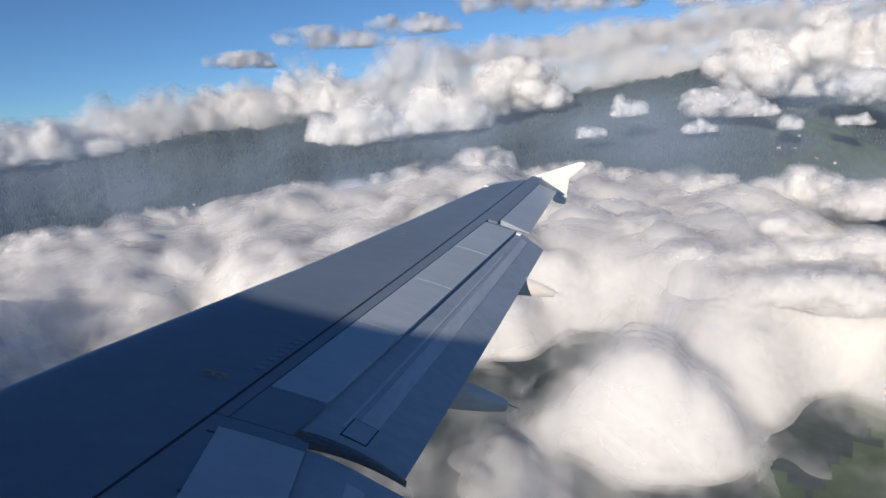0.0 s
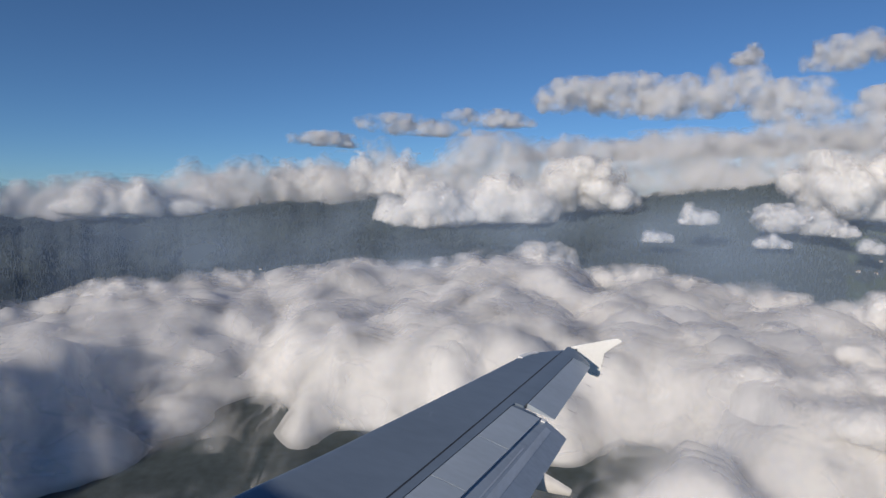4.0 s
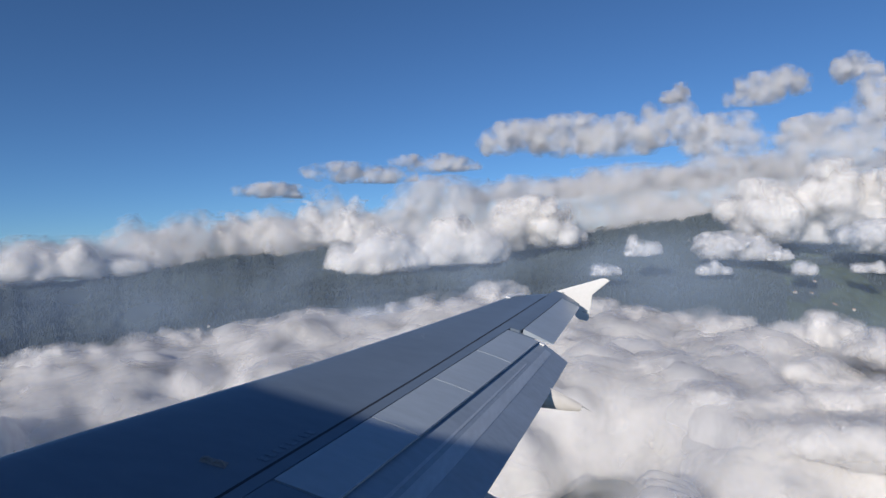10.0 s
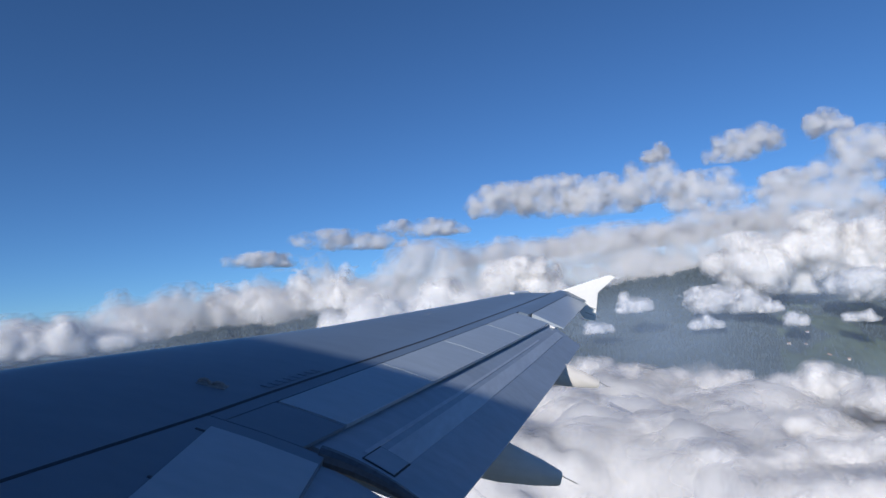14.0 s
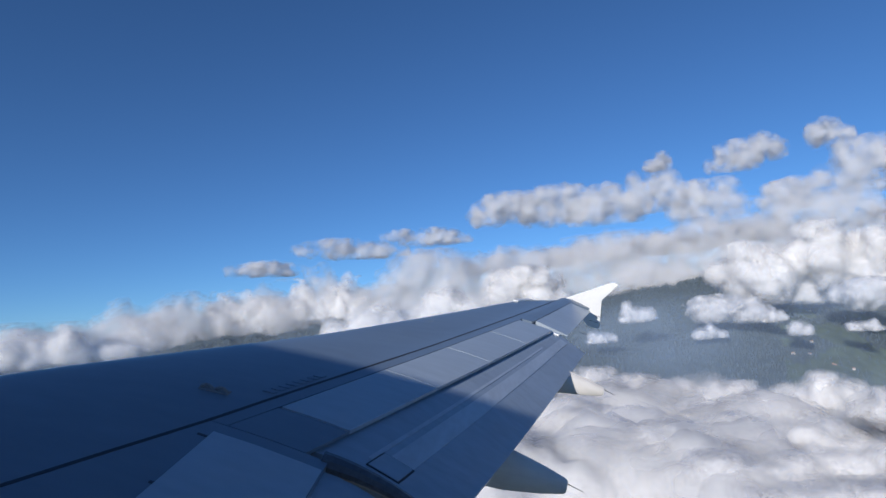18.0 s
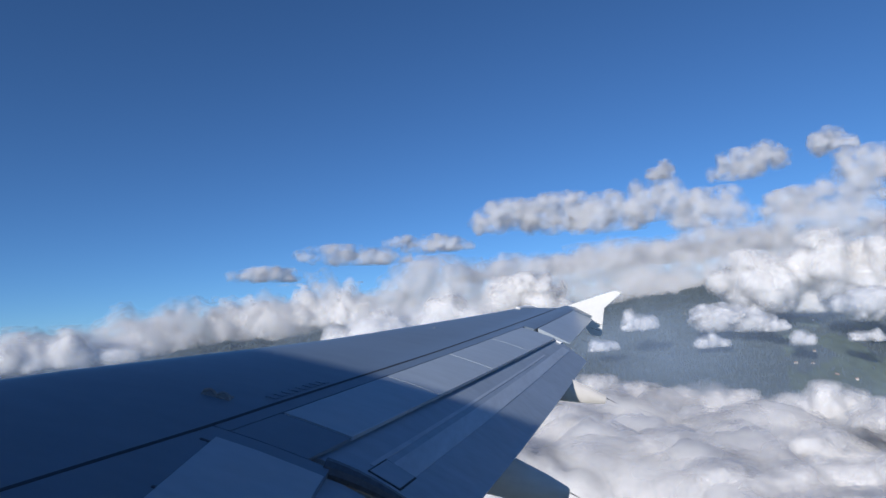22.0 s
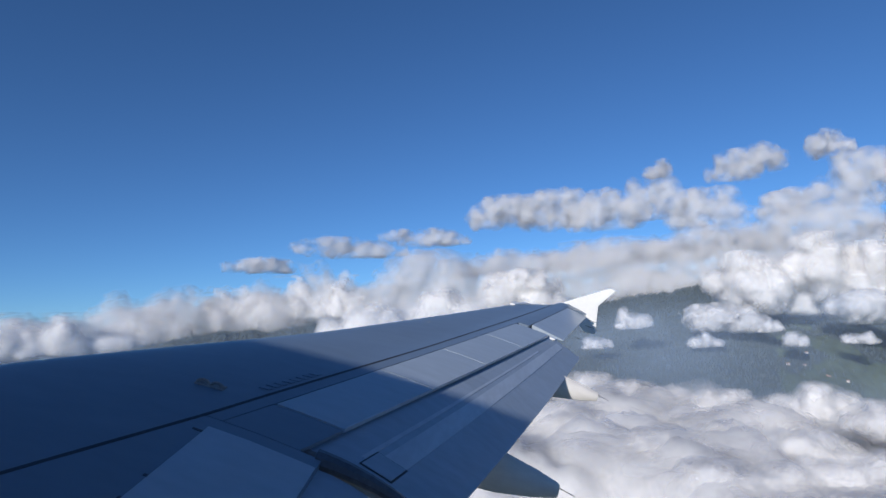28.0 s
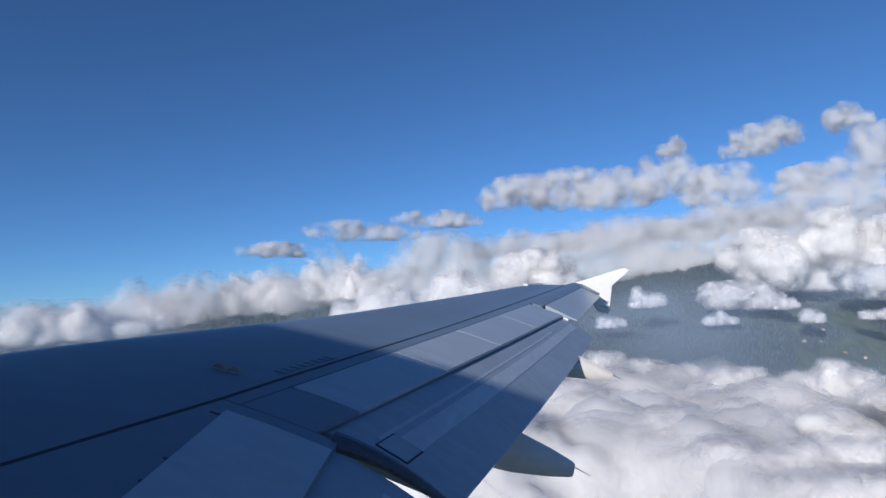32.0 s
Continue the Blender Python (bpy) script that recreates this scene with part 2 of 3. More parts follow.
# fuselage: round body, tapered fore and aft
rings = []
for y, r, dz in ((19.5, 0.15, -0.5), (18.6, 0.8, -0.4), (17, 1.4, -0.2), (14.5, 1.85, -0.05), (12, 1.95, 0), (0, 1.95, 0), (-12, 1.95, 0), (-16, 1.75, 0.2), (-20, 1.1, 0.7), (-23, 0.3, 1.2)):
    rings.append([(-0.9 + r * math.cos(k * math.tau / 40), y, 2.1 + dz + r * math.sin(k * math.tau / 40)) for k in range(40)])
part("fuselage", lofted(rings), WHITE, plane, "white painted round fuselage", True)

# wing box and nose: upper and lower skin as far back as the rear spar line
def wing_skin():
    rings = []
    for x in span(0.6, 16.9, 46):
        c, l = chord(x), lead(x)
        back = min(seam(x) + 0.012, l - 0.12)
        ys = [l + (back - l) * t for t in (1, .85, .7, .55, .4, .27, .17, .1, .05, .02, .006, 0)]
        nose = rise(x)
        full = -0.52 * (x - 2)
        def f(y, fn):
            s = (l - y) / max(0.2, c - (full - l))
            return nose + c * thin(x) * fn(s) - sag(x, y)
        rings.append([(x, y, f(y, arch)) for y in ys] + [(x, y, f(y, belly)) for y in reversed(ys[:-1])])
    return lofted(rings)


part("wing_skin", wing_skin(), GREY, plane, "light grey painted upper wing skin", True)


def rear_skin(x0, x1, back, nx, ny, drop):
    rings = []
    for x in span(x0, x1, nx):
        f, b = seam(x) - 0.012, back(x)
        ys = span(f, b, ny)
        rings.append([(x, y, top_z(x, y) - drop) for y in ys] + [(x, y, min(low_z(x, y), top_z(x, y) - 0.05 - drop)) for y in reversed(ys)])
    return lofted(rings)


part("spar_seal", slab(1.0, 16.2, lambda x: seam(x) + 0.016, lambda x: seam(x) - 0.016, 40, 1, 0.003, 0.02), DARK, plane, "dark sealant line along the rear spar")
part("inner_rear_skin", rear_skin(1.0, 6.36, lambda x: -5.27, 14, 6, 0.0), GREY, plane, "grey fixed panel ahead of the inboard flap", True)
part("outer_rear_skin", rear_skin(6.372, 13.2, lambda x: spoil(x) + 0.12, 24, 5, 0.035), GREY, plane, "grey fixed skin under the spoilers", True)
part("hinge_cover", slab(6.372, 13.28, lambda x: seam(x) - 0.014, lambda x: hinge(x) + 0.012, 24, 1, 0.0, 0.03), GREY, plane, "narrow grey cover ahead of the spoilers", True)
part("kink_panel", slab(6.372, 6.915, hinge, spoil, 2, 3, 0.0, 0.03), GREY, plane, "small grey fixed panel beside the spoilers", True)

def aft(x):
    return -0.52 * (x - 2) - chord(x)


part("tip_rear_skin", rear_skin(13.22, 16.9, lambda x: float(np.interp(x, [13.22, 13.36, 16.32, 16.34, 16.9], [-7.30, -7.36, -8.43, -8.90, -8.36])), 40, 3, 0.0), GREY, plane, "grey outer wing skin ahead of the aileron", True)

# spoilers on the outer wing, and the one by the kink
cuts = [6.93, 8.56, 10.10, 11.62, 13.05]
for a, b in zip(cuts, cuts[1:]):
    sp = part("spoiler", slab(a + 0.010, b - 0.010, lambda x: hinge(x) - 0.008, spoil, 6, 5, 0.004, 0.035), PANEL, plane, "pale grey spoiler panel lying flush", True)
    # pale strip imitates the sunlit sliver along the spoiler's rear edge
    part("edge_glint", slab(a + 0.03, b - 0.03, lambda x: spoil(x) + 0.016, lambda x: spoil(x) + 0.002, 6, 1, 0.006, 0.012), STRIP, sp, "pale strip standing in for the sunlit spoiler edge")
part("inner_spoiler", slab(3.2, 6.20, lambda x: -4.40, lambda x: -5.262, 6, 5, 0.012, 0.03), PANEL, plane, "pale grey inboard spoiler lying flush", True)

# aileron
def aileron():
    rings = []
    for x in span(13.38, 16.31, 10):
        f = -7.385 - 0.3605 * (x - 13.38)
        b = aft(x) + 0.16
        ys = span(f, b, 4)
        z0, z1 = top_z(x, f), top_z(x, b) - 0.02
        up = [(x, y, z0 + (z1 - z0) * ((f - y) / (f - b)) - 0.01 * i) for i, y in enumerate(ys)]
        rings.append(up + [(p[0], p[1], p[2] - t) for p, t in zip(reversed(up), (0.015, 0.04, 0.07, 0.10, 0.12))])
    return lofted(rings)


part("aileron", aileron(), PANEL, plane, "pale grey aileron at the wing's end", True)


# flaps: rounded nose, hollow curve, thin tail
def flap_rings(xs, nose, tail, ztail):
    rings = []
    for x in xs:
        f, b = nose(x), tail(x)
        zf, zb = top_z(x, f) - 0.10, ztail(x)
        up = []
        for t, hump in ((0, 0), (.03, .03), (.1, .055), (.22, .07), (.38, .068), (.55, .052), (.75, .028), (1, 0)):
            up.append((x, f + (b - f) * t, zf + (zb - zf) * t ** 1.15 + hump))
        dn = []
        for t, d in ((1, .012), (.75, .05), (.5, .09), (.25, .12), (.08, .10)):
            dn.append((x, f + (b - f) * t, zf + (zb - zf) * t ** 1.15 - d + 0.04 * (1 - t)))
        rings.append(up + dn)
    return rings


def out_nose(x):
    return spoil(x) + 0.18


def out_ztail(x):
    return rise(x) - float(np.interp(x, [6.4, 8.6, 11, 13.2], [0.24, 0.31, 0.32, 0.26]))


outer_flap = part("outboard_flap", lofted(flap_rings(span(6.52, 13.18, 20), out_nose, trail, out_ztail)), FLAP, plane, "grey outboard flap, partly lowered", True)
inner_flap = part("inboard_flap", lofted(flap_rings(span(1.2, 6.30, 12), lambda x: -5.12, lambda x: -6.33, lambda x: rise(x) - 0.27)), FLAP, plane, "grey inboard flap, partly lowered", True)


def flap_strip(x0, x1, nose, tail, ztail, t0, t1, n, lift):
    def sheet(x, y):
        f, b = nose(x), tail(x)
        t = (f - y) / (f - b)
        zf, zb = top_z(x, f) - 0.10, ztail(x)
        return zf + (zb - zf) * t ** 1.15 + float(np.interp(t, [0, .03, .1, .22, .38, .55, .75, 1], [0, .03, .055, .07, .068, .052, .028, 0])) + lift
    return slab(x0, x1, lambda x: nose(x) + (tail(x) - nose(x)) * t0, lambda x: nose(x) + (tail(x) - nose(x)) * t1, n, 3, 0.0, 0.006, sheet)


part("pale_strip", flap_strip(6.75, 13.0, out_nose, trail, out_ztail, 0.44, 0.60, 20, 0.006), STRIP, outer_flap, "lighter strip along the flap", True)
part("pale_strip", flap_strip(6.75, 12.0, out_nose, trail, out_ztail, 0.355, 0.385, 20, 0.006), STRIP, outer_flap, "lighter strip along the flap", True)
part("pale_strip", flap_strip(1.4, 6.1, lambda x: -5.12, lambda x: -6.33, lambda x: rise(x) - 0.27, 0.50, 0.66, 10, 0.006), STRIP, inner_flap, "lighter strip along the flap", True)
part("pale_strip", flap_strip(1.4, 6.15, lambda x: -5.12, lambda x: -6.33, lambda x: rise(x) - 0.27, 0.86, 0.90, 10, 0.006), STRIP, inner_flap, "lighter strip along the flap", True)
plate = part("access_plate", flap_strip(6.66, 6.92, out_nose, trail, out_ztail, 0.40, 0.60, 3, 0.012), FLAP, outer_flap, "riveted plate on the flap's end", True)
part("plate_gasket", flap_strip(6.648, 6.932, out_nose, trail, out_ztail, 0.388, 0.612, 3, 0.007), DARK, plate, "dark gasket line", True)

# dark rubbing seal between the two flaps
rings = []
for t in span(0, 1, 12):
    y = -5.22 - 1.10 * t
    c = Vector((6.41 + 0.05 * t, y, 0.50 - 0.06 * t - 0.26 * t * t))
    r = 0.085 * (1 - 0.6 * t)
    rings.append([c + Vector((r * math.cos(k * math.tau / 10), 0, r * math.sin(k * math.tau / 10))) for k in range(10)])
part("gap_seal", lofted(rings), SEAL, plane, "dark rounded seal between the flaps", True)


# flap track fairings
def fairing(x, tip, z_mid, z_tip, size):
    rings = []
    ring = ((0.0, 1.0), (0.45, 0.82), (0.85, 0.45), (1.0, 0.0), (0.95, -0.5), (0.6, -0.88), (0.0, -1.0), (-0.6, -0.88), (-0.95, -0.5), (-1.0, 0.0), (-0.85, 0.45), (-0.45, 0.82))
    for t, w, h in ((0, .05, .05), (.08, .5, .45), (.25, .9, .85), (.5, 1, 1), (.7, .92, .88), (.88, .66, .58), (.985, .38, .34), (1, .30, .26)):
        y = tip + 2.3 * (1 - t)
        zc = z_mid + (z_tip - z_mid) * t
        rings.append([(x + 0.15 * size * w * a, y, zc + 0.27 * size * h * c) for a, c in ring])
    ob = part("flap_track_fairing", lofted(rings), CREAM, plane, "pale grey canoe-shaped flap track fairing", True)
    part("static_wick", rod((x, tip + 0.02, z_tip + 0.04), (x + 0.02, tip - 0.2, z_tip - 0.02), 0.006, 0.004, 6), DARK, ob, "thin dark discharge wick")


fairing(8.6, -7.57, 0.12, 0.01, 1.0)
fairing(11.85, -8.53, 0.60, 0.55, 0.85)

# wingtip fence: a swept plate above and below the tip
def fence():
    outline = [(-8.36, 1.66), (-9.36, 2.27), (-9.46, 2.30), (-9.57, 2.27), (-9.50, 2.17), (-9.25, 1.81), (-9.34, 1.15), (-9.30, 1.11), (-9.08, 1.11), (-9.01, 1.15), (-8.62, 1.56)]
    bm = bmesh.new()
    a = [bm.verts.new((16.925, y, z)) for y, z in outline]
    b = [bm.verts.new((16.975, y, z)) for y, z in outline]
    bm.faces.new(a)
    bm.faces.new(list(reversed(b)))
    for i in range(len(a)):
        j = (i + 1) % len(a)
        bm.faces.new((a[i], b[i], b[j], a[j]))
    bmesh.ops.recalc_face_normals(bm, faces=bm.faces)
    bmesh.ops.bevel(bm, geom=[e for e in bm.edges if e.calc_face_angle(0) > 1.2 and abs(e.verts[0].co.x - e.verts[1].co.x) < 0.001], offset=0.012, segments=2, affect="EDGES")
    return bm


fin = part("wingtip_fence", fence(), WHITE, plane, "white arrow-shaped wingtip fence")
for y, z in ((-9.54, 2.24), (-9.27, 1.72), (-9.31, 1.45), (-9.32, 1.22)):
    part("static_wick", rod((16.95, y + 0.01, z), (16.96, y - 0.14, z - 0.01), 0.005, 0.003, 6), DARK, fin, "thin dark discharge wick")
for x in (14.0, 14.7, 15.4, 16.1):
    part("static_wick", rod((x, aft(x) + 0.05, top_z(x, aft(x)) - 0.06), (x, aft(x) - 0.16, top_z(x, aft(x)) - 0.08), 0.006, 0.004, 6), DARK, plane, "thin dark discharge wick")

# white patch at the end of the slats, imitating the lit area there
part("tip_lit_patch", slab(15.55, 16.1, lambda x: lead(x) + 0.005, lambda x: lead(x) - 0.10, 6, 3, 0.03, 0.04, lambda x, y: rise(x) - 0.065), WHITE, plane, "small white patch standing in for the lit slat end on the leading edge", True)

part("flap_end_fairing", slab(13.06, 13.16, lambda x: spoil(x) - 0.02, lambda x: spoil(x) - 0.12, 3, 3, -0.025, 0.03), WHITE, plane, "small white fairing at the flap's end", True)
# added pale piece that paints the highlight at the flap's outer end
part("flap_end_glint", slab(13.10, 13.19, lambda x: trail(x) + 0.32, lambda x: trail(x) + 0.16, 2, 3, 0.0, 0.03, lambda x, y: out_ztail(x) + 0.045), STRIP, plane, "pale piece standing in for the highlight on the flap's outer end", True)

# life line hook: two rounded lugs on a plate
def lug(cx, cy):
    rings = []
    base = Vector((cx, cy, top_z(cx, cy)))
    for k in range(9):
        a = math.pi * k / 8
        c = base + Vector((0, 0.055 * math.cos(a), 0.040 * math.sin(a)))
        rings.append([c + Vector((0.014 * math.cos(q * math.tau / 8), 0.014 * math.sin(q * math.tau / 8) * math.cos(a), 0.014 * math.sin(q * math.tau / 8) * math.sin(a))) for q in range(8)])
    return lofted(rings)


foot = part("hook_plate", slab(6.86, 6.96, lambda x: -3.94, lambda x: -4.20, 3, 4, 0.008, 0.02), BRACKET, plane, "dark bracket for the escape rope")
part("lug", lug(6.90, -4.0), BRACKET, foot, "dark rounded lug")
part("lug", lug(6.90, -4.13), BRACKET, foot, "dark rounded lug")

# small slots and painted marks on the skin
for cx, cy in ((6.12, -4.36), (5.40, -4.41), (5.12, -4.42)):
    part("slot_mark", slab(cx - 0.012, cx + 0.012, lambda x: cy + 0.045, lambda x: cy - 0.045, 1, 2, 0.004, 0.01), INK, plane, "small dark slot")
for i in range(8):
    a = 7.15 + 0.10 * i
    part("marking_bar", slab(a, a + 0.06, lambda x: seam(x) + 0.17, lambda x: seam(x) + 0.07, 1, 2, 0.004, 0.006), MARK, plane, "pale painted warning mark")
part("edge_mark", slab(11.85, 12.05, lambda x: -5.50, lambda x: -5.56, 2, 1, 0.004, 0.006), MARK, plane, "pale painted mark")
digit = bpy.data.curves.new("flap_number", "FONT")
digit.body, digit.size, digit.extrude = "2", 0.13, 0.002
digit.materials.append(INK)
num = new("flap_number", digit)
num.parent = plane
num.matrix_local = Matrix.Translation((5.50, -5.34, top_z(5.5, -5.27) - 0.005)) @ pose(0, 0, 0, -12, 0, 80)
tagged(num, "dark painted figure on the flap shroud")

# ---- noise ----
PERM = np.random.RandomState(7).permutation(256)
PERM = np.concatenate([PERM, PERM, PERM])
GRAD = np.random.RandomState(8).normal(size=(256, 3))
GRAD /= np.linalg.norm(GRAD, axis=1)[:, None]


def grain(p):
    """Gradient noise at points (n, 3)."""
    i = np.floor(p).astype(np.int64)
    f = p - i
    u = f * f * f * (f * (f * 6 - 15) + 10)
    i &= 255
    total = np.zeros(len(p))
    for a in (0, 1):
        wa = u[:, 0] if a else 1 - u[:, 0]
        pa = PERM[i[:, 0] + a]
        for b in (0, 1):
            wb = u[:, 1] if b else 1 - u[:, 1]
            pb = PERM[pa + i[:, 1] + b]
            for c in (0, 1):
                wc = u[:, 2] if c else 1 - u[:, 2]
                g = GRAD[PERM[pb + i[:, 2] + c]]
                total += wa * wb * wc * (g[:, 0] * (f[:, 0] - a) + g[:, 1] * (f[:, 1] - b) + g[:, 2] * (f[:, 2] - c))
    return total


def fbm(p, octaves, gain=0.5, billow=False):
    out, amp = np.zeros(len(p)), 1.0
    for k in range(octaves):
        v = grain(p * 2.03 ** k + 17.3 * k)
        out += amp * (np.abs(v) * 2 - 0.35 if billow else v)
        amp *= gain
    return out


EYE = np.array([0.0, 0.0, 600.0])


def place(az, el, dist):
    """A point by its bearing (degrees to the right of the wing's line of sight), height angle and distance."""
    a, e = radians(az), radians(el)
    return EYE + dist * np.array([math.cos(a) * math.cos(e), -math.sin(a) * math.cos(e), math.sin(e)])


# ---- land: one sheet, valley, forested slopes and ridges ----
def land_height(x, y):
    r = np.hypot(x, y)
    az = np.degrees(np.arctan2(-y, x))
    p = np.stack([x, y, np.zeros_like(x)], 1)
    ridge = np.interp(az, [-180, -60, -45, -38, -33, -29, -26, -22, -18, -13, -8, 0, 5, 9, 14, 20, 28, 36, 45, 60, 90, 180],
                      [640, 600, 560, 540, 545, 590, 640, 655, 650, 690, 660, 610, 640, 700, 760, 800, 820, 840, 840, 700, 630, 640])
    p1 = np.stack([az / 2.6, 0 * az, 0 * az], 1)
    ridge = ridge - 12 + 60 * fbm(p1 + 5.7, 4, 0.55)
    foot = np.interp(az, [-180, -40, 0, 12, 22, 30, 36, 60, 180], [2200, 2000, 2050, 2050, 2150, 2500, 3200, 3500, 2200])
    low = np.interp(az, [-40, 10, 25, 32, 40], [170, 200, 210, 180, 150])
    t = np.clip((r - foot) / (4450 - foot), 0, 1.12)
    z = low * np.clip((r - 600) / 1500, 0, 1) + (ridge - low) * (0.62 * t + 0.38 * t * t * (3 - 2 * np.clip(t, 0, 1)))
    spur = fbm(p / 620.0 + 3.1, 5, 0.5)
    z += np.interp(t, [0, 0.5, 0.8, 1.0], [0.06, 1, 0.8, 0.42]) * 105 * spur + 9 * fbm(p / 130.0, 3) * np.clip(t * 3, 0.15, 1)
    hill = np.exp(-(((az - 2) / 24) ** 2) - ((r - 2650) / 330) ** 2)
    z += 70 * hill
    z -= np.clip(t - 1.0, 0, 1) * 900
    return z


def kind_of_ground(x, y):
    az = np.degrees(np.arctan2(-y, x))
    r = np.hypot(x, y)
    p = np.stack([x, y, np.zeros_like(x)], 1)
    wood = fbm(p / 300.0 + 9, 4)
    field = (az > 26) & (r < 3500) & (wood < 0.10 + 0.015 * (az - 32))
    bare = field & (fbm(np.stack([x / 260, y / 60, 0 * x], 1) + 40, 3) > 0.42)
    return np.where(bare, 2, np.where(field, 1, 0))


def land():
    az = np.concatenate([np.linspace(-180, -62, 60)[:-1], np.linspace(-62, 62, 420), np.linspace(62, 180, 60)[1:]])
    r = np.concatenate([[0.02, 150, 400, 700], np.linspace(900, 1800, 40)[:-1], np.linspace(1800, 4850, 190)])
    A, Rr = np.meshgrid(np.radians(az), r, indexing="ij")
    x, y = (Rr * np.cos(A)).ravel(), (-Rr * np.sin(A)).ravel()
    z = land_height(x, y)
    n, m = len(az), len(r)
    q = (np.arange(n - 1)[:, None] * m + np.arange(m - 1)[None, :]).ravel()
    quads = np.stack([q, q + 1, q + m + 1, q + m], 1)
    cx, cy = x[quads].mean(1), y[quads].mean(1)
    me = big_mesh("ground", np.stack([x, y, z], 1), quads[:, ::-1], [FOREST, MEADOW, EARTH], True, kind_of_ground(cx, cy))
    return tagged(new("ground", me), "valley floor and forested mountain slopes under cloud", "ground", kind="structure")


land()


# conifers: two stacked cones each, thousands of them
def woods():
    rs = np.random.RandomState(5)
    n = 52000
    az = np.radians(rs.uniform(-44, 44, n))
    r = np.sqrt(rs.uniform(1900 ** 2, 4350 ** 2, n))
    x, y = r * np.cos(az), -r * np.sin(az)
    keep = (kind_of_ground(x, y) == 0) | (rs.uniform(size=n) < 0.10)
    x, y = x[keep], y[keep]
    z = land_height(x, y) - 1.0
    n = len(x)
    h = rs.uniform(10, 20, n)
    w = h * rs.uniform(0.15, 0.24, n)
    k = 5
    ang = np.arange(k) * 2 * np.pi / k
    turn = rs.uniform(0, 6.28, n)
    V = np.zeros((n, 2 * k + 2, 3))
    for i in range(k):
        for j, (s, b) in enumerate(((1.0, 0.06), (0.68, 0.42))):
            V[:, j * k + i] = np.stack([x + w * s * np.cos(ang[i] + turn), y + w * s * np.sin(ang[i] + turn), z + h * b], 1)
    V[:, 2 * k] = np.stack([x, y, z + h * 0.7], 1)
    V[:, 2 * k + 1] = np.stack([x, y, z + h], 1)
    tri = [(j * k + i, j * k + (i + 1) % k, 2 * k + j) for j in (0, 1) for i in range(k)]
    F = (np.arange(n)[:, None, None] * (2 * k + 2) + np.array(tri)[None]).reshape(-1, 3)
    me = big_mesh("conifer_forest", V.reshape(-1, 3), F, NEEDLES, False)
    tagged(new("conifer_forest", me), "dark conifer forest on the mountain slopes, blued by haze put into its colour", "forest", kind="stuff")


woods()


# ---- clouds ----
def nets(field, iso, origin, step):
    """A closed skin where the field crosses iso (surface nets)."""
    s = field > iso
    nx, ny, nz = s.shape
    cell = np.zeros((nx - 1, ny - 1, nz - 1), np.int8)
    acc = np.zeros((nx - 1, ny - 1, nz - 1, 3), np.float32)
    cnt = np.zeros((nx - 1, ny - 1, nz - 1), np.float32)
    sl = (slice(0, -1), slice(1, None))
    for ax in range(3):
        a = [slice(None)] * 3
        b = [slice(None)] * 3
        a[ax], b[ax] = sl
        fa, fb = field[tuple(a)], field[tuple(b)]
        cross = (fa > iso) != (fb > iso)
        w = np.where(cross, (iso - fa) / np.where(fa == fb, 1, fb - fa), 0)
        o = [q for q in range(3) if q != ax]
        for da in (0, 1):
            for db in (0, 1):
                c = [slice(None)] * 3
                c[o[0]], c[o[1]] = sl[da], sl[db]
                cr, ww = cross[tuple(c)], w[tuple(c)]
                cnt += cr
                acc[..., ax] += ww
                acc[..., o[0]] += cr * da
                acc[..., o[1]] += cr * db
    on = cnt > 0
    index = np.full(on.shape, -1, np.int64)
    index[on] = np.arange(on.sum())
    where = np.argwhere(on)
    verts = (where + acc[on] / cnt[on][:, None]) * step + origin
    quads = []
    for ax in range(3):
        a = [slice(None)] * 3
        b = [slice(None)] * 3
        a[ax], b[ax] = sl
        sa, sb = s[tuple(a)], s[tuple(b)]
        o = [q for q in range(3) if q != ax]
        at = np.argwhere(sa != sb)
        at = at[(at[:, o[0]] > 0) & (at[:, o[1]] > 0) & (at[:, o[0]] < field.shape[o[0]] - 1) & (at[:, o[1]] < field.shape[o[1]] - 1)]
        e0, e1 = np.zeros(3, int), np.zeros(3, int)
        e0[o[0]], e1[o[1]] = 1, 1
        c = [index[tuple((at - d).T)] for d in (e0 * 0, e0, e0 + e1, e1)]
        q = np.stack(c, 1)
        flip = sa[tuple(at.T)] ^ (ax == 1)
        q[~flip] = q[~flip][:, ::-1]
        quads.append(q)
    return verts, np.concatenate(quads)


FINE = 0.11   # weight of the smallest billows


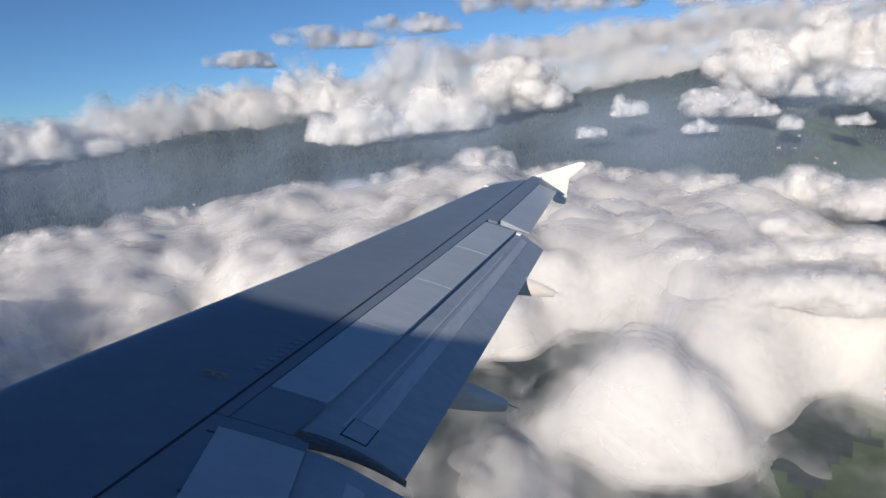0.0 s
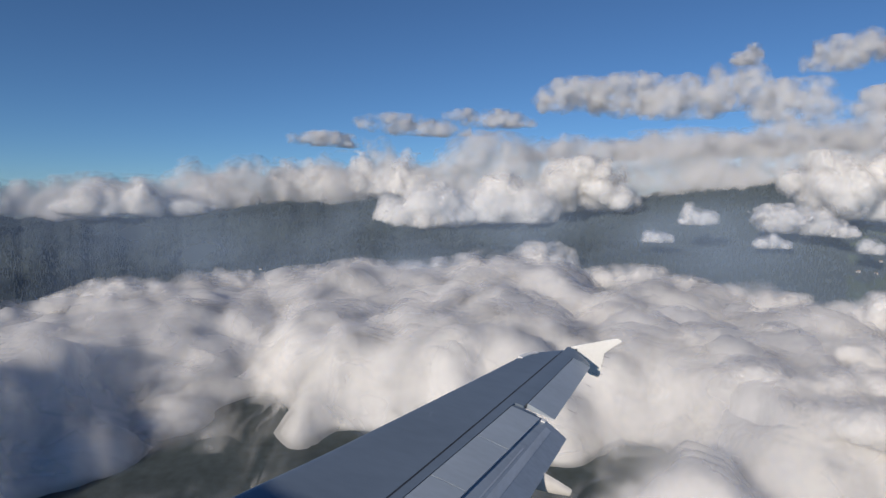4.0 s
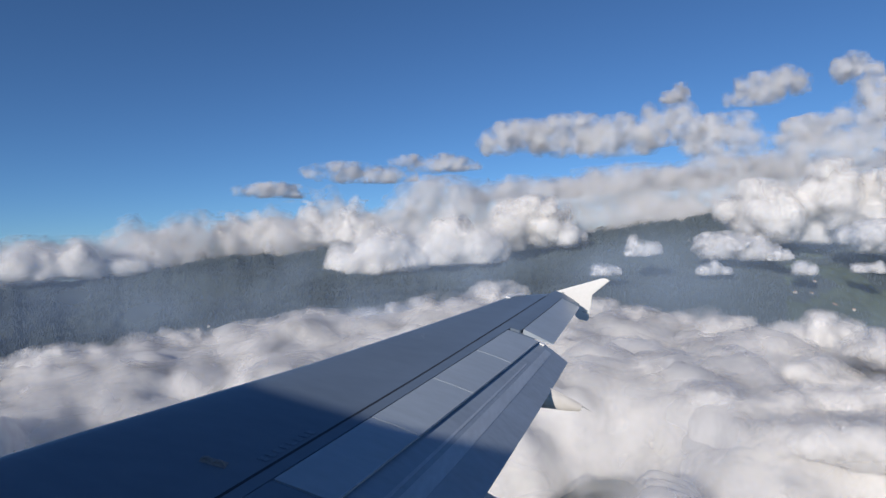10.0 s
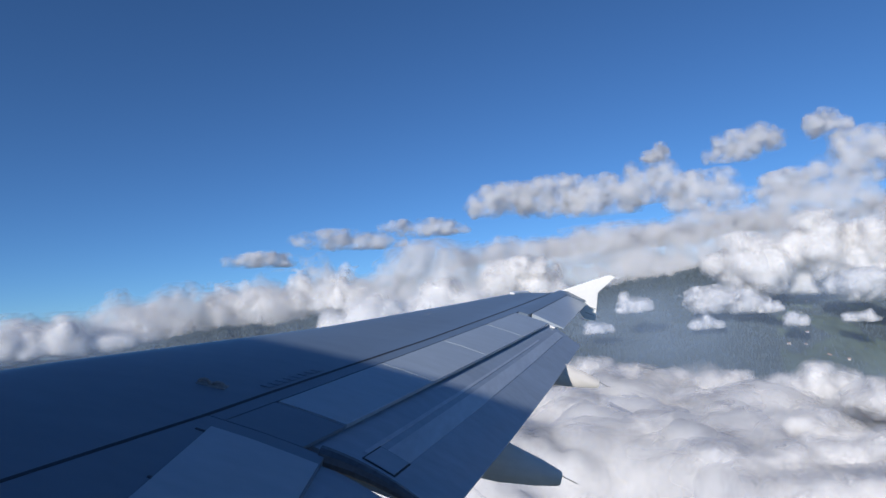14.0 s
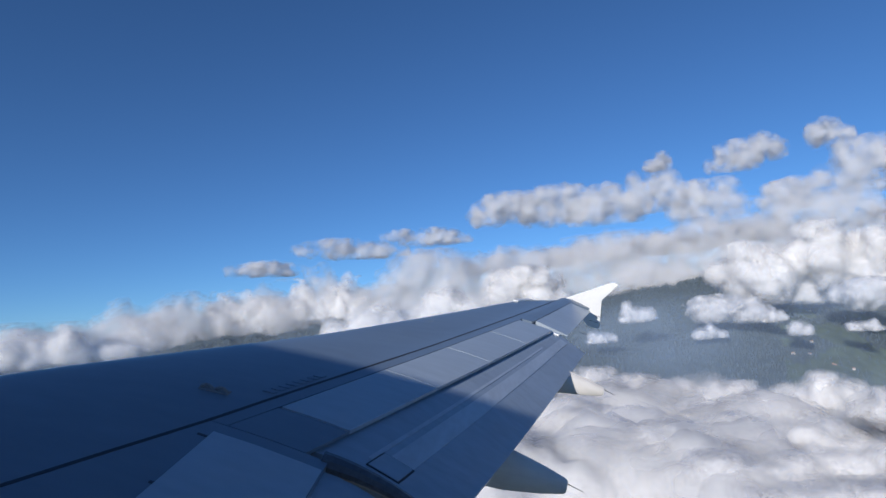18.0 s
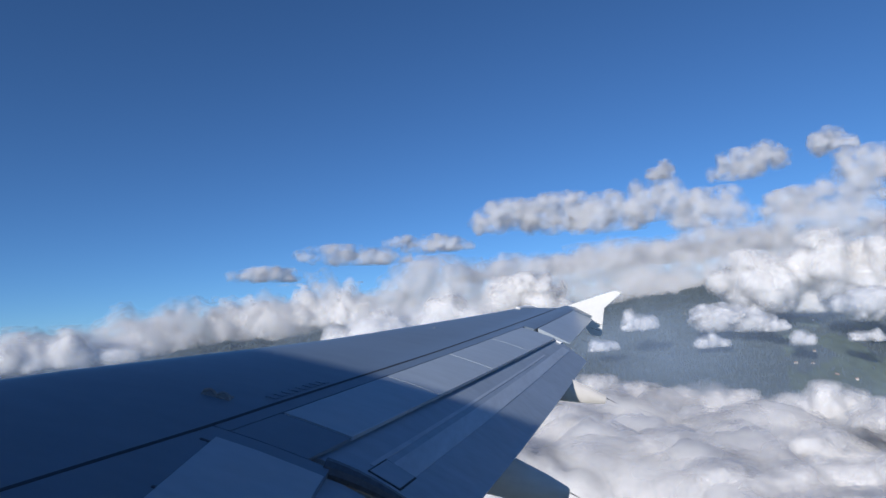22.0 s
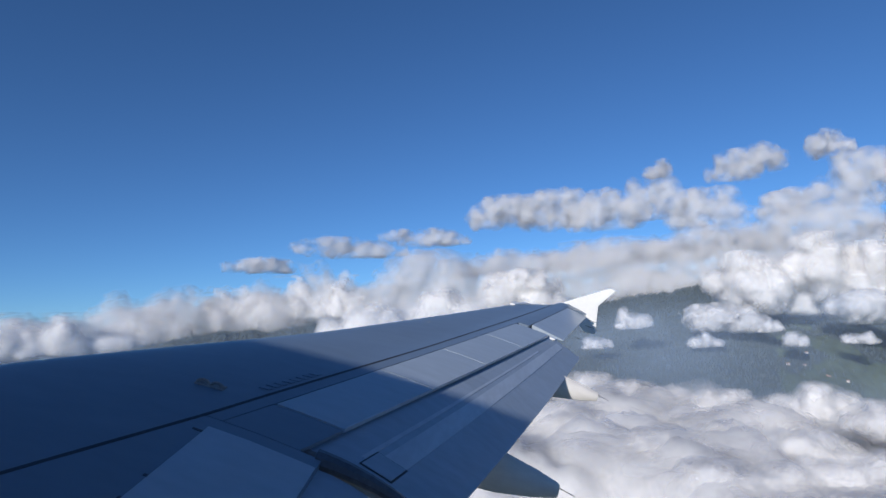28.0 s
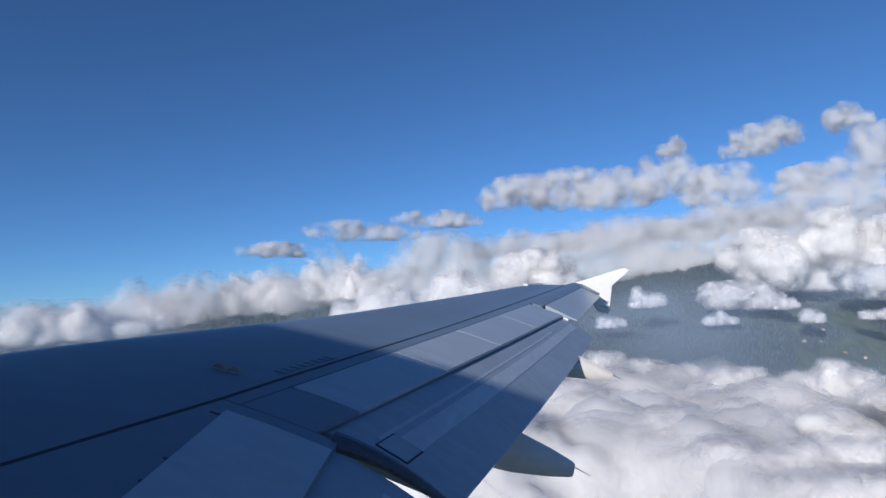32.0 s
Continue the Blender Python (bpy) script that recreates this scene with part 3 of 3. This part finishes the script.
def cloud(az, el, dist, wide, high, deep, seed, label, lumps=9, rough=0.5, step=None, flat=0.5, grain_size=0.35, soft=0.16, kind_name="cumulus_cloud", tilt=0.0, size=1.36, gap=2.1, airy=False):
    """A heap of vapour: lumps on a flattish base, broken up by billows, with two thin veils round a dense core. Sizes in degrees and metres."""
    rs = np.random.RandomState(seed)
    u = size * dist * math.tan(radians(1))
    W, H, D = wide * u, high * u, min(deep, 0.9 * wide * u)
    step = step or max(W, H) / (84 if wide > 5 else 60)
    lo = np.array([-D / 2, -W / 2, -H / 2]) * 1.25
    n = np.ceil(-2 * lo / step).astype(int) + 1
    g = np.stack(np.meshgrid(*[np.arange(k) for k in n], indexing="ij"), -1).reshape(-1, 3) * step + lo
    f = np.full(len(g), -1.0)
    for i in range(lumps):
        t = rs.uniform(-1, 1)
        size = (0.55 + 0.45 * rs.uniform()) * (1 - 0.55 * t * t)
        c = np.array([rs.uniform(-0.25, 0.25) * D, 0.36 * W * t, (-0.5 + flat * size * rs.uniform(0.55, 1.0)) * H + tilt * t * H])
        rad = np.array([0.40 * D * size, max(0.16, 1.25 / lumps) * W * (0.6 + 0.6 * rs.uniform()), 0.52 * H * size])
        d = 1 - np.sqrt((((g - c) / rad) ** 2).sum(1))
        f = np.maximum(f, d) + 0.10 * np.exp(-((f - d) / 0.3) ** 2)
    q = g / (grain_size * H) + seed * 7.7
    near = f > -0.62
    base = np.full(len(g), -0.5 * H)
    base[near] += 0.34 * H * grain(q[near] * 0.55 + 3.3)
    under = np.clip((base - g[:, 2]) / (0.2 * H), 0, 1)
    f = f - (0.45 if airy else 1.2) * under - 0.9 * np.clip(np.abs(g / lo).max(1) - 0.84, 0, 1) / 0.16
    near = f > -0.62
    f[near] += (0.8 if airy else 0.35) * rough * fbm(q[near] * 0.4 + 5, 2)
    first, fine = np.zeros(len(f)), np.zeros(len(f))
    first[near] = 1.7 * fbm(q[near], 3, 0.6) if airy else fbm(q[near], 2, 0.5, True)
    fine[near] = fbm(q[near] * (2.3 if airy else 4.2) + 9, 3, 0.6)
    if airy:
        first += 0.45 * fine
    thin = (f + 0.75 * rough * first).reshape(n)[::2, ::2, ::2]
    f = (f + 0.75 * rough * first + FINE * rough * fine).reshape(n)
    rot = Matrix.Rotation(-radians(az), 4, "Z")
    spot = place(az, el, dist)
    ob = None
    shells = [("core", -0.13, AIRY_VAPOUR["halo"] if airy else CORE)]
    for k, name in enumerate(("halo", "halo", "halo", "veil", "veil", "wisp", "wisp")):
        shells.append((name, -0.06 + 0.042 * k, (AIRY_VAPOUR if airy else VAPOUR)[name]))
    for name, off, mat in shells:
        v, qd = nets(f, soft - off, lo, step) if name == "core" else nets(thin, soft - gap * off, lo, step * 2)
        if len(qd) < 20:
            continue
        me = big_mesh(kind_name if ob is None else name, v, qd, mat)
        if ob is None:
            ob = new(kind_name, me)
            ob.matrix_world = Matrix.Translation(spot) @ rot
            tagged(ob, label, "cloud", "clouds over the mountains")
        else:
            k = new(name, me)
            k.parent = ob
    return ob


WHITE_C = "bright white cumulus heap lying against the mountain"
GREY_C = "soft grey-white cumulus resting on the ridge"
# heaps on the ridge to the left
cloud(-34.5, 0.8, 4200, 9, 2.4, 260, 1, GREY_C, 13, 0.6, grain_size=0.7, gap=2.8)
cloud(-9.0, 1.0, 3600, 8, 4.2, 300, 3, GREY_C, 11, 0.6, grain_size=0.55)
cloud(-2.5, 1.6, 3650, 9, 4.0, 300, 4, GREY_C, 11, 0.6, grain_size=0.55)
for i, (a, e, w, h) in enumerate(((-28.0, 1.4, 7, 2.2), (-20.5, 2.6, 8, 3.2), (-13.5, 3.4, 7, 4.0))):
    cloud(a, e, 4420, w, h, 300, 90 + 20 * i, GREY_C, 13, 0.75, grain_size=0.5, soft=0.24, gap=2.8, size=1.3)
# the massif of heaps to the right, lying against the mountain
for i, (a, e, d, w, h, lean) in enumerate(((4.5, 2.2, 3800, 9, 3.6, 0.1), (25.2, 2.0, 3250, 6.5, 4.0, 0.25), (30.5, 2.8, 3300, 6.5, 4.2, 0.2), (22.0, -0.6, 3000, 6.0, 1.9, 0.15),
                                           (35.5, 3.0, 3350, 6.5, 4.0, 0.1), (33.0, -0.4, 3100, 6.0, 1.9, 0.1), (40.0, 1.0, 3400, 7, 3.0, 0.1), (46.0, 2.5, 3500, 9, 3.6, 0.0))):
    cloud(a, e, d, w, h, 110 + 35 * w, 5 + i, WHITE_C, 14, 0.75, flat=0.8, soft=0.30, tilt=lean, size=1.32, gap=2.2, grain_size=0.50)
PUFF = "small white puff drifting before the slope"
for i, (a, e, d, w, h) in enumerate(((14.9, -0.2, 2900, 2.6, 1.5), (20.4, -2.4, 2800, 2.4, 1.0), (27.4, -2.6, 2800, 2.0, 0.9), (11.4, -2.3, 2700, 2.2, 0.9), (25.6, -1.4, 2900, 1.6, 0.9), (31.6, -2.6, 2900, 2.2, 0.8))):
    cloud(a, e, d, w, h, 80, 111 + i, PUFF, 8, 0.7, grain_size=0.9, soft=0.16, flat=0.6, gap=2.8)
# long bank behind
for i, (a, e, w, h) in enumerate(((-47, 0.6, 18, 3.4), (-36, 0.7, 15, 2.8), (-25, 1.9, 15, 4.0), (-13, 3.0, 15, 5.0), (-1, 3.5, 16, 5.0), (11, 3.9, 17, 4.8), (24, 4.0, 18, 4.6), (37, 4.4, 18, 4.2), (51, 4.6, 20, 4.0))):
    cloud(a, e, 4450, w, h, 420, 20 + i, "long pale grey cloud bank beyond the ridge", 13, 0.7, kind_name="cloud_bank", soft=0.28, grain_size=0.5, gap=3.0, airy=True)
# broken layer above
ALTO = "broken white puffy cloud high in the blue sky"
for i, (a, e, w, h) in enumerate(((3.8, 10.2, 5, 2.0), (8.6, 10.0, 6, 2.4), (13.2, 9.6, 5, 2.4), (17.4, 10.4, 4, 2.6), (22.0, 8.8, 5, 2.2), (18.3, 12.6, 2.0, 0.9), (24.2, 12.0, 3.0, 1.6), (26.8, 12.4, 2.2, 1.5),
                                   (31.0, 12.6, 2.6, 1.3), (33.0, 9.6, 5, 2.6), (39.0, 10.6, 6, 2.6), (45.0, 11.0, 6, 2.6), (28.0, 8.2, 4, 1.6))):
    cloud(a, e, 4760, w, h, 240, 40 + i, ALTO, 7 if w < 3 else 14, 0.85, flat=0.9, kind_name="high_cloud", grain_size=0.42, soft=0.42, gap=4.2, size=1.5, airy=True)
for i, (a, e, w, h, lean) in enumerate(((-19.0, 6.2, 5.0, 1.0, 0.3), (-11.0, 7.6, 7.5, 1.3, 0.4), (-4.0, 8.3, 6.0, 1.2, 0.2))):
    cloud(a, e, 4760, w, h, 200, 64 + i, "thin wispy streak of cloud in the blue sky", 18, 1.1, flat=0.9, kind_name="high_cloud", grain_size=0.8, soft=0.42, gap=4.6, size=1.4, airy=True, tilt=lean)
# flat grey layer between the massif and the broken clouds
for i, (a, e, w, h) in enumerate(((6.0, 5.6, 11, 1.7), (14.0, 6.0, 11, 1.9), (22.5, 6.3, 11, 2.1), (31.0, 6.6, 11, 2.2), (40.0, 7.0, 12, 2.4))):
    cloud(a, e, 4650, w, h, 300, 60 + i, "flat layer of soft grey stratus cloud", 14, 0.6, kind_name="stratus_cloud", soft=0.36, grain_size=0.7, gap=3.2, size=1.5, airy=True)


# ---- the cloud deck below ----
def deck_form(x, y, shift, detail=3, drop=300):
    r = np.hypot(x, y)
    az = np.degrees(np.arctan2(-y, x))
    p = np.stack([x, y, 0 * x + shift], 1)
    far = np.interp(az, [-90, -60, -40, -28, -14, -1, 8, 14, 20, 26, 30, 36, 45, 90], [2000, 2200, 2380, 2500, 2600, 2700, 2620, 2560, 2450, 2300, 2000, 1750, 1600, 1400])
    crest = np.interp(az, [-90, -35, -28, -14, -1.6, 6, 13, 28, 90], [290, 300, 312, 332, 385, 350, 320, 300, 290])
    far = far + 190 * fbm(p / 420.0 + 2, 3)
    mixr = np.clip((r - 450) / 1950, 0, 1)
    z = 150 * (1 - mixr) + crest * mixr
    wave = fbm(p / 430.0 + 31, 2, 0.5)
    puff = fbm(p / 190.0 + 11, detail, 0.47, True)
    hollow = np.interp(r, [250, 750, 1000, 1300, 1900], [1.05, 0.92, 0.45, -0.04, -0.22])
    hollow += np.interp(az, [-60, -4, 8, 18], [0.34, 0.34, 0.1, 0.0]) * np.interp(r, [600, 900, 1500, 1950], [0, 1, 1, 0])
    z = z + 56 * wave + 46 * puff - drop * np.clip((hollow - wave) / 0.55, 0, 1) ** 1.3
    e = np.clip((far - r) / 300.0, -1.2, 1)
    z = z - 190 * (1 - np.sqrt(np.clip(1 - (1 - np.clip(e, 0, 1)) ** 2, 0, 1))) - 400 * np.clip(-e, 0, 1.2)
    return z


def deck_sheet(name, lift, shift, n, m, mat, drop):
    az = np.radians(np.linspace(-68, 68, n))
    r = 70 * (2950 / 70) ** np.linspace(0, 1, m)
    A, Rr = np.meshgrid(az, r, indexing="ij")
    x, y = (Rr * np.cos(A)).ravel(), (-Rr * np.sin(A)).ravel()
    z = deck_form(x, y, shift, 5 if lift == 0 else 3, drop) + lift
    q = (np.arange(n - 1)[:, None] * m + np.arange(m - 1)[None, :]).ravel()
    quads = np.stack([q + m, q + m + 1, q + 1, q], 1)
    high = z[quads].max(1) > -80
    return big_mesh(name, np.stack([x, y, z], 1), quads[high], mat)


deck = new("cloud_deck", deck_sheet("cloud_deck", 0, 0.0, 640, 500, SHEET, 380))
tagged(deck, "wide sheet of soft white cloud filling the valley", "cloud", kind="stuff")
for lift, shift, mat, drop in ((7, 0.3, THICK, 365), (15, 0.8, THICK, 345), (24, 1.6, THICK, 320), (34, 2.6, MIST, 290), (46, 4.0, MIST, 255), (20, 30.0, MIST, 230), (30, 48.0, MIST, 200), (42, 70.0, MIST, 170), (56, 95.0, HAZE, 140)):
    k = new("mist_layer", deck_sheet("mist_layer", lift, shift, 220, 200, mat, drop))
    k.parent = deck
# added thin blue sheet in the valley, imitating distance haze on the far slopes
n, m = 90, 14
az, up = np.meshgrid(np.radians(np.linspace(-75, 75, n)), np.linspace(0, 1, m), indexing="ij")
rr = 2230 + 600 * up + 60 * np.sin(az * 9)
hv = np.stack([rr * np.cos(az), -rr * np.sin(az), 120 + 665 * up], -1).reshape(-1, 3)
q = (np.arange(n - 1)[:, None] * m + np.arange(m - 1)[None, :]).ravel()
tagged(new("haze_sheet", big_mesh("haze_sheet", hv, np.stack([q, q + 1, q + m + 1, q + m], 1), AIRY)), "added see-through sheet standing in for blue haze before the mountain slopes", "haze", kind="stuff")
# rounded heads along the deck's far edge
HEAD = "rounded white head of cloud rising from the cloud sheet"
for i, (a, e, d, w, h) in enumerate(((-36, -7.4, 2250, 9, 2.2), (-28.5, -6.9, 2350, 9, 2.3), (-20.5, -6.6, 2400, 8, 1.9), (-13.5, -6.3, 2450, 10, 2.4), (-5.5, -5.9, 2500, 8, 2.4), (1.6, -5.2, 2550, 8, 3.2), (8.5, -6.6, 2480, 9, 2.4),
                                      (15.5, -7.2, 2400, 9, 2.2), (21.5, -7.8, 2250, 7, 1.8), (27.5, -7.7, 2100, 8, 2.6), (34.0, -8.8, 1850, 9, 2.2), (41.0, -9.6, 1700, 9, 2.4),
                                      (11.5, -9.6, 1950, 10, 2.0), (17.5, -11.3, 1680, 10, 2.2), (25.5, -10.9, 1720, 10, 2.2), (32.5, -12.6, 1480, 11, 2.4), (22.0, -14.0, 1420, 11, 2.3), (29.5, -15.6, 1280, 11, 2.4), (4.5, -8.8, 2100, 10, 2.0))):
    cloud(a, e, d, w, h, 150, 80 + i, HEAD, 10, 0.6, flat=0.7, soft=0.3, gap=3.0, grain_size=0.5)
# the tongue at the deck's end
cloud(24.5, -8.3, 2400, 11, 2.6, 200, 71, "ragged white tongue of cloud over the valley", 9, 0.5)

# ---- houses in the valley ----
def houses():
    rs = np.random.RandomState(9)
    V, F, S = [], [], []
    spots = []
    for i in range(330):
        a = rs.uniform(34, 52) if i < 270 else rs.uniform(26, 52)
        r = rs.normal(3350, 150) if i < 270 else rs.uniform(2300, 3500)
        spots.append((a, r))
    for a, r in spots:
        x, y = r * math.cos(radians(a)), -r * math.sin(radians(a))
        z = float(land_height(np.array([x]), np.array([y]))[0]) - 1
        w, d, h, t = rs.uniform(7, 16), rs.uniform(6, 10), rs.uniform(4, 8), rs.uniform(0, math.pi)
        c, s = math.cos(t), math.sin(t)
        b = len(V)
        for px, py, pz in ((-w, -d, 0), (w, -d, 0), (w, d, 0), (-w, d, 0), (-w, -d, h), (w, -d, h), (w, d, h), (-w, d, h), (-w, 0, h + 4), (w, 0, h + 4)):
            V.append((x + c * px / 2 - s * py / 2, y + s * px / 2 + c * py / 2, z + pz))
        for f, m in (((0, 1, 5, 4), 0), ((1, 2, 6, 5), 0), ((2, 3, 7, 6), 0), ((3, 0, 4, 7), 0), ((4, 5, 9, 8), 1), ((6, 7, 8, 9), 1)):
            F.append([b + k for k in f])
            S.append(m)
        F.append([b + 4, b + 8, b + 7])
        F.append([b + 5, b + 6, b + 9])
        S += [0, 0]
    me = mesh_of("village_houses", V, F, [PLASTER, TILES], False, S)
    tagged(new("village_houses", me), "scattered pale houses of a village on the valley floor", "village", kind="stuff")


houses()


# ---- single buildings that stand out ----
def house(az, r, wide, deep, tall, roof, label, turn=20):
    x, y = r * math.cos(radians(az)), -r * math.sin(radians(az))
    z = float(land_height(np.array([x]), np.array([y]))[0])
    base = new("house")
    base.matrix_world = pose(x, y, z, 0, 0, turn)
    tagged(base, label, "house", "single houses in the valley")
    bm = bmesh.new()
    bmesh.ops.create_cube(bm, size=1)
    bmesh.ops.transform(bm, matrix=Matrix.Translation((0, 0, tall / 2 - 1)) @ Matrix.Diagonal((wide, deep, tall + 2, 1)), verts=bm.verts)
    part("wall", bm, PALE, base)
    bm = bmesh.new()
    w, d = wide / 2 + 0.6, deep / 2 + 0.6
    v = [bm.verts.new(p) for p in ((-w, -d, tall), (w, -d, tall), (w, d, tall), (-w, d, tall), (-w, 0, tall + roof), (w, 0, tall + roof))]
    for f in ((0, 1, 5, 4), (2, 3, 4, 5), (3, 0, 4), (1, 2, 5), (3, 2, 1, 0)):
        bm.faces.new([v[k] for k in f])
    bmesh.ops.recalc_face_normals(bm, faces=bm.faces)
    part("roof", bm, TILES, base)
    for k in (-1, 0, 1):
        bm = bmesh.new()
        bmesh.ops.create_cube(bm, size=1)
        bmesh.ops.transform(bm, matrix=Matrix.Translation((k * wide * 0.28, -deep / 2 - 0.05, tall * 0.55)) @ Matrix.Diagonal((wide * 0.1, 0.2, tall * 0.3, 1)), verts=bm.verts)
        part("window", bm, DARK, base)


PALE = surface("white_render", (0.78, 0.76, 0.72), 0.85, 0.0, 0.2, 0.12)
house(-25.5, 2750, 18, 12, 12, 7, "white house on the forested mountain slope")
house(-24.6, 2760, 26, 10, 6, 4, "long white building on the forested mountain slope")
house(31.5, 2650, 20, 12, 7, 4, "white farmhouse on the valley floor")
house(39.5, 2500, 24, 12, 7, 4, "white farmhouse on the valley floor", 60)
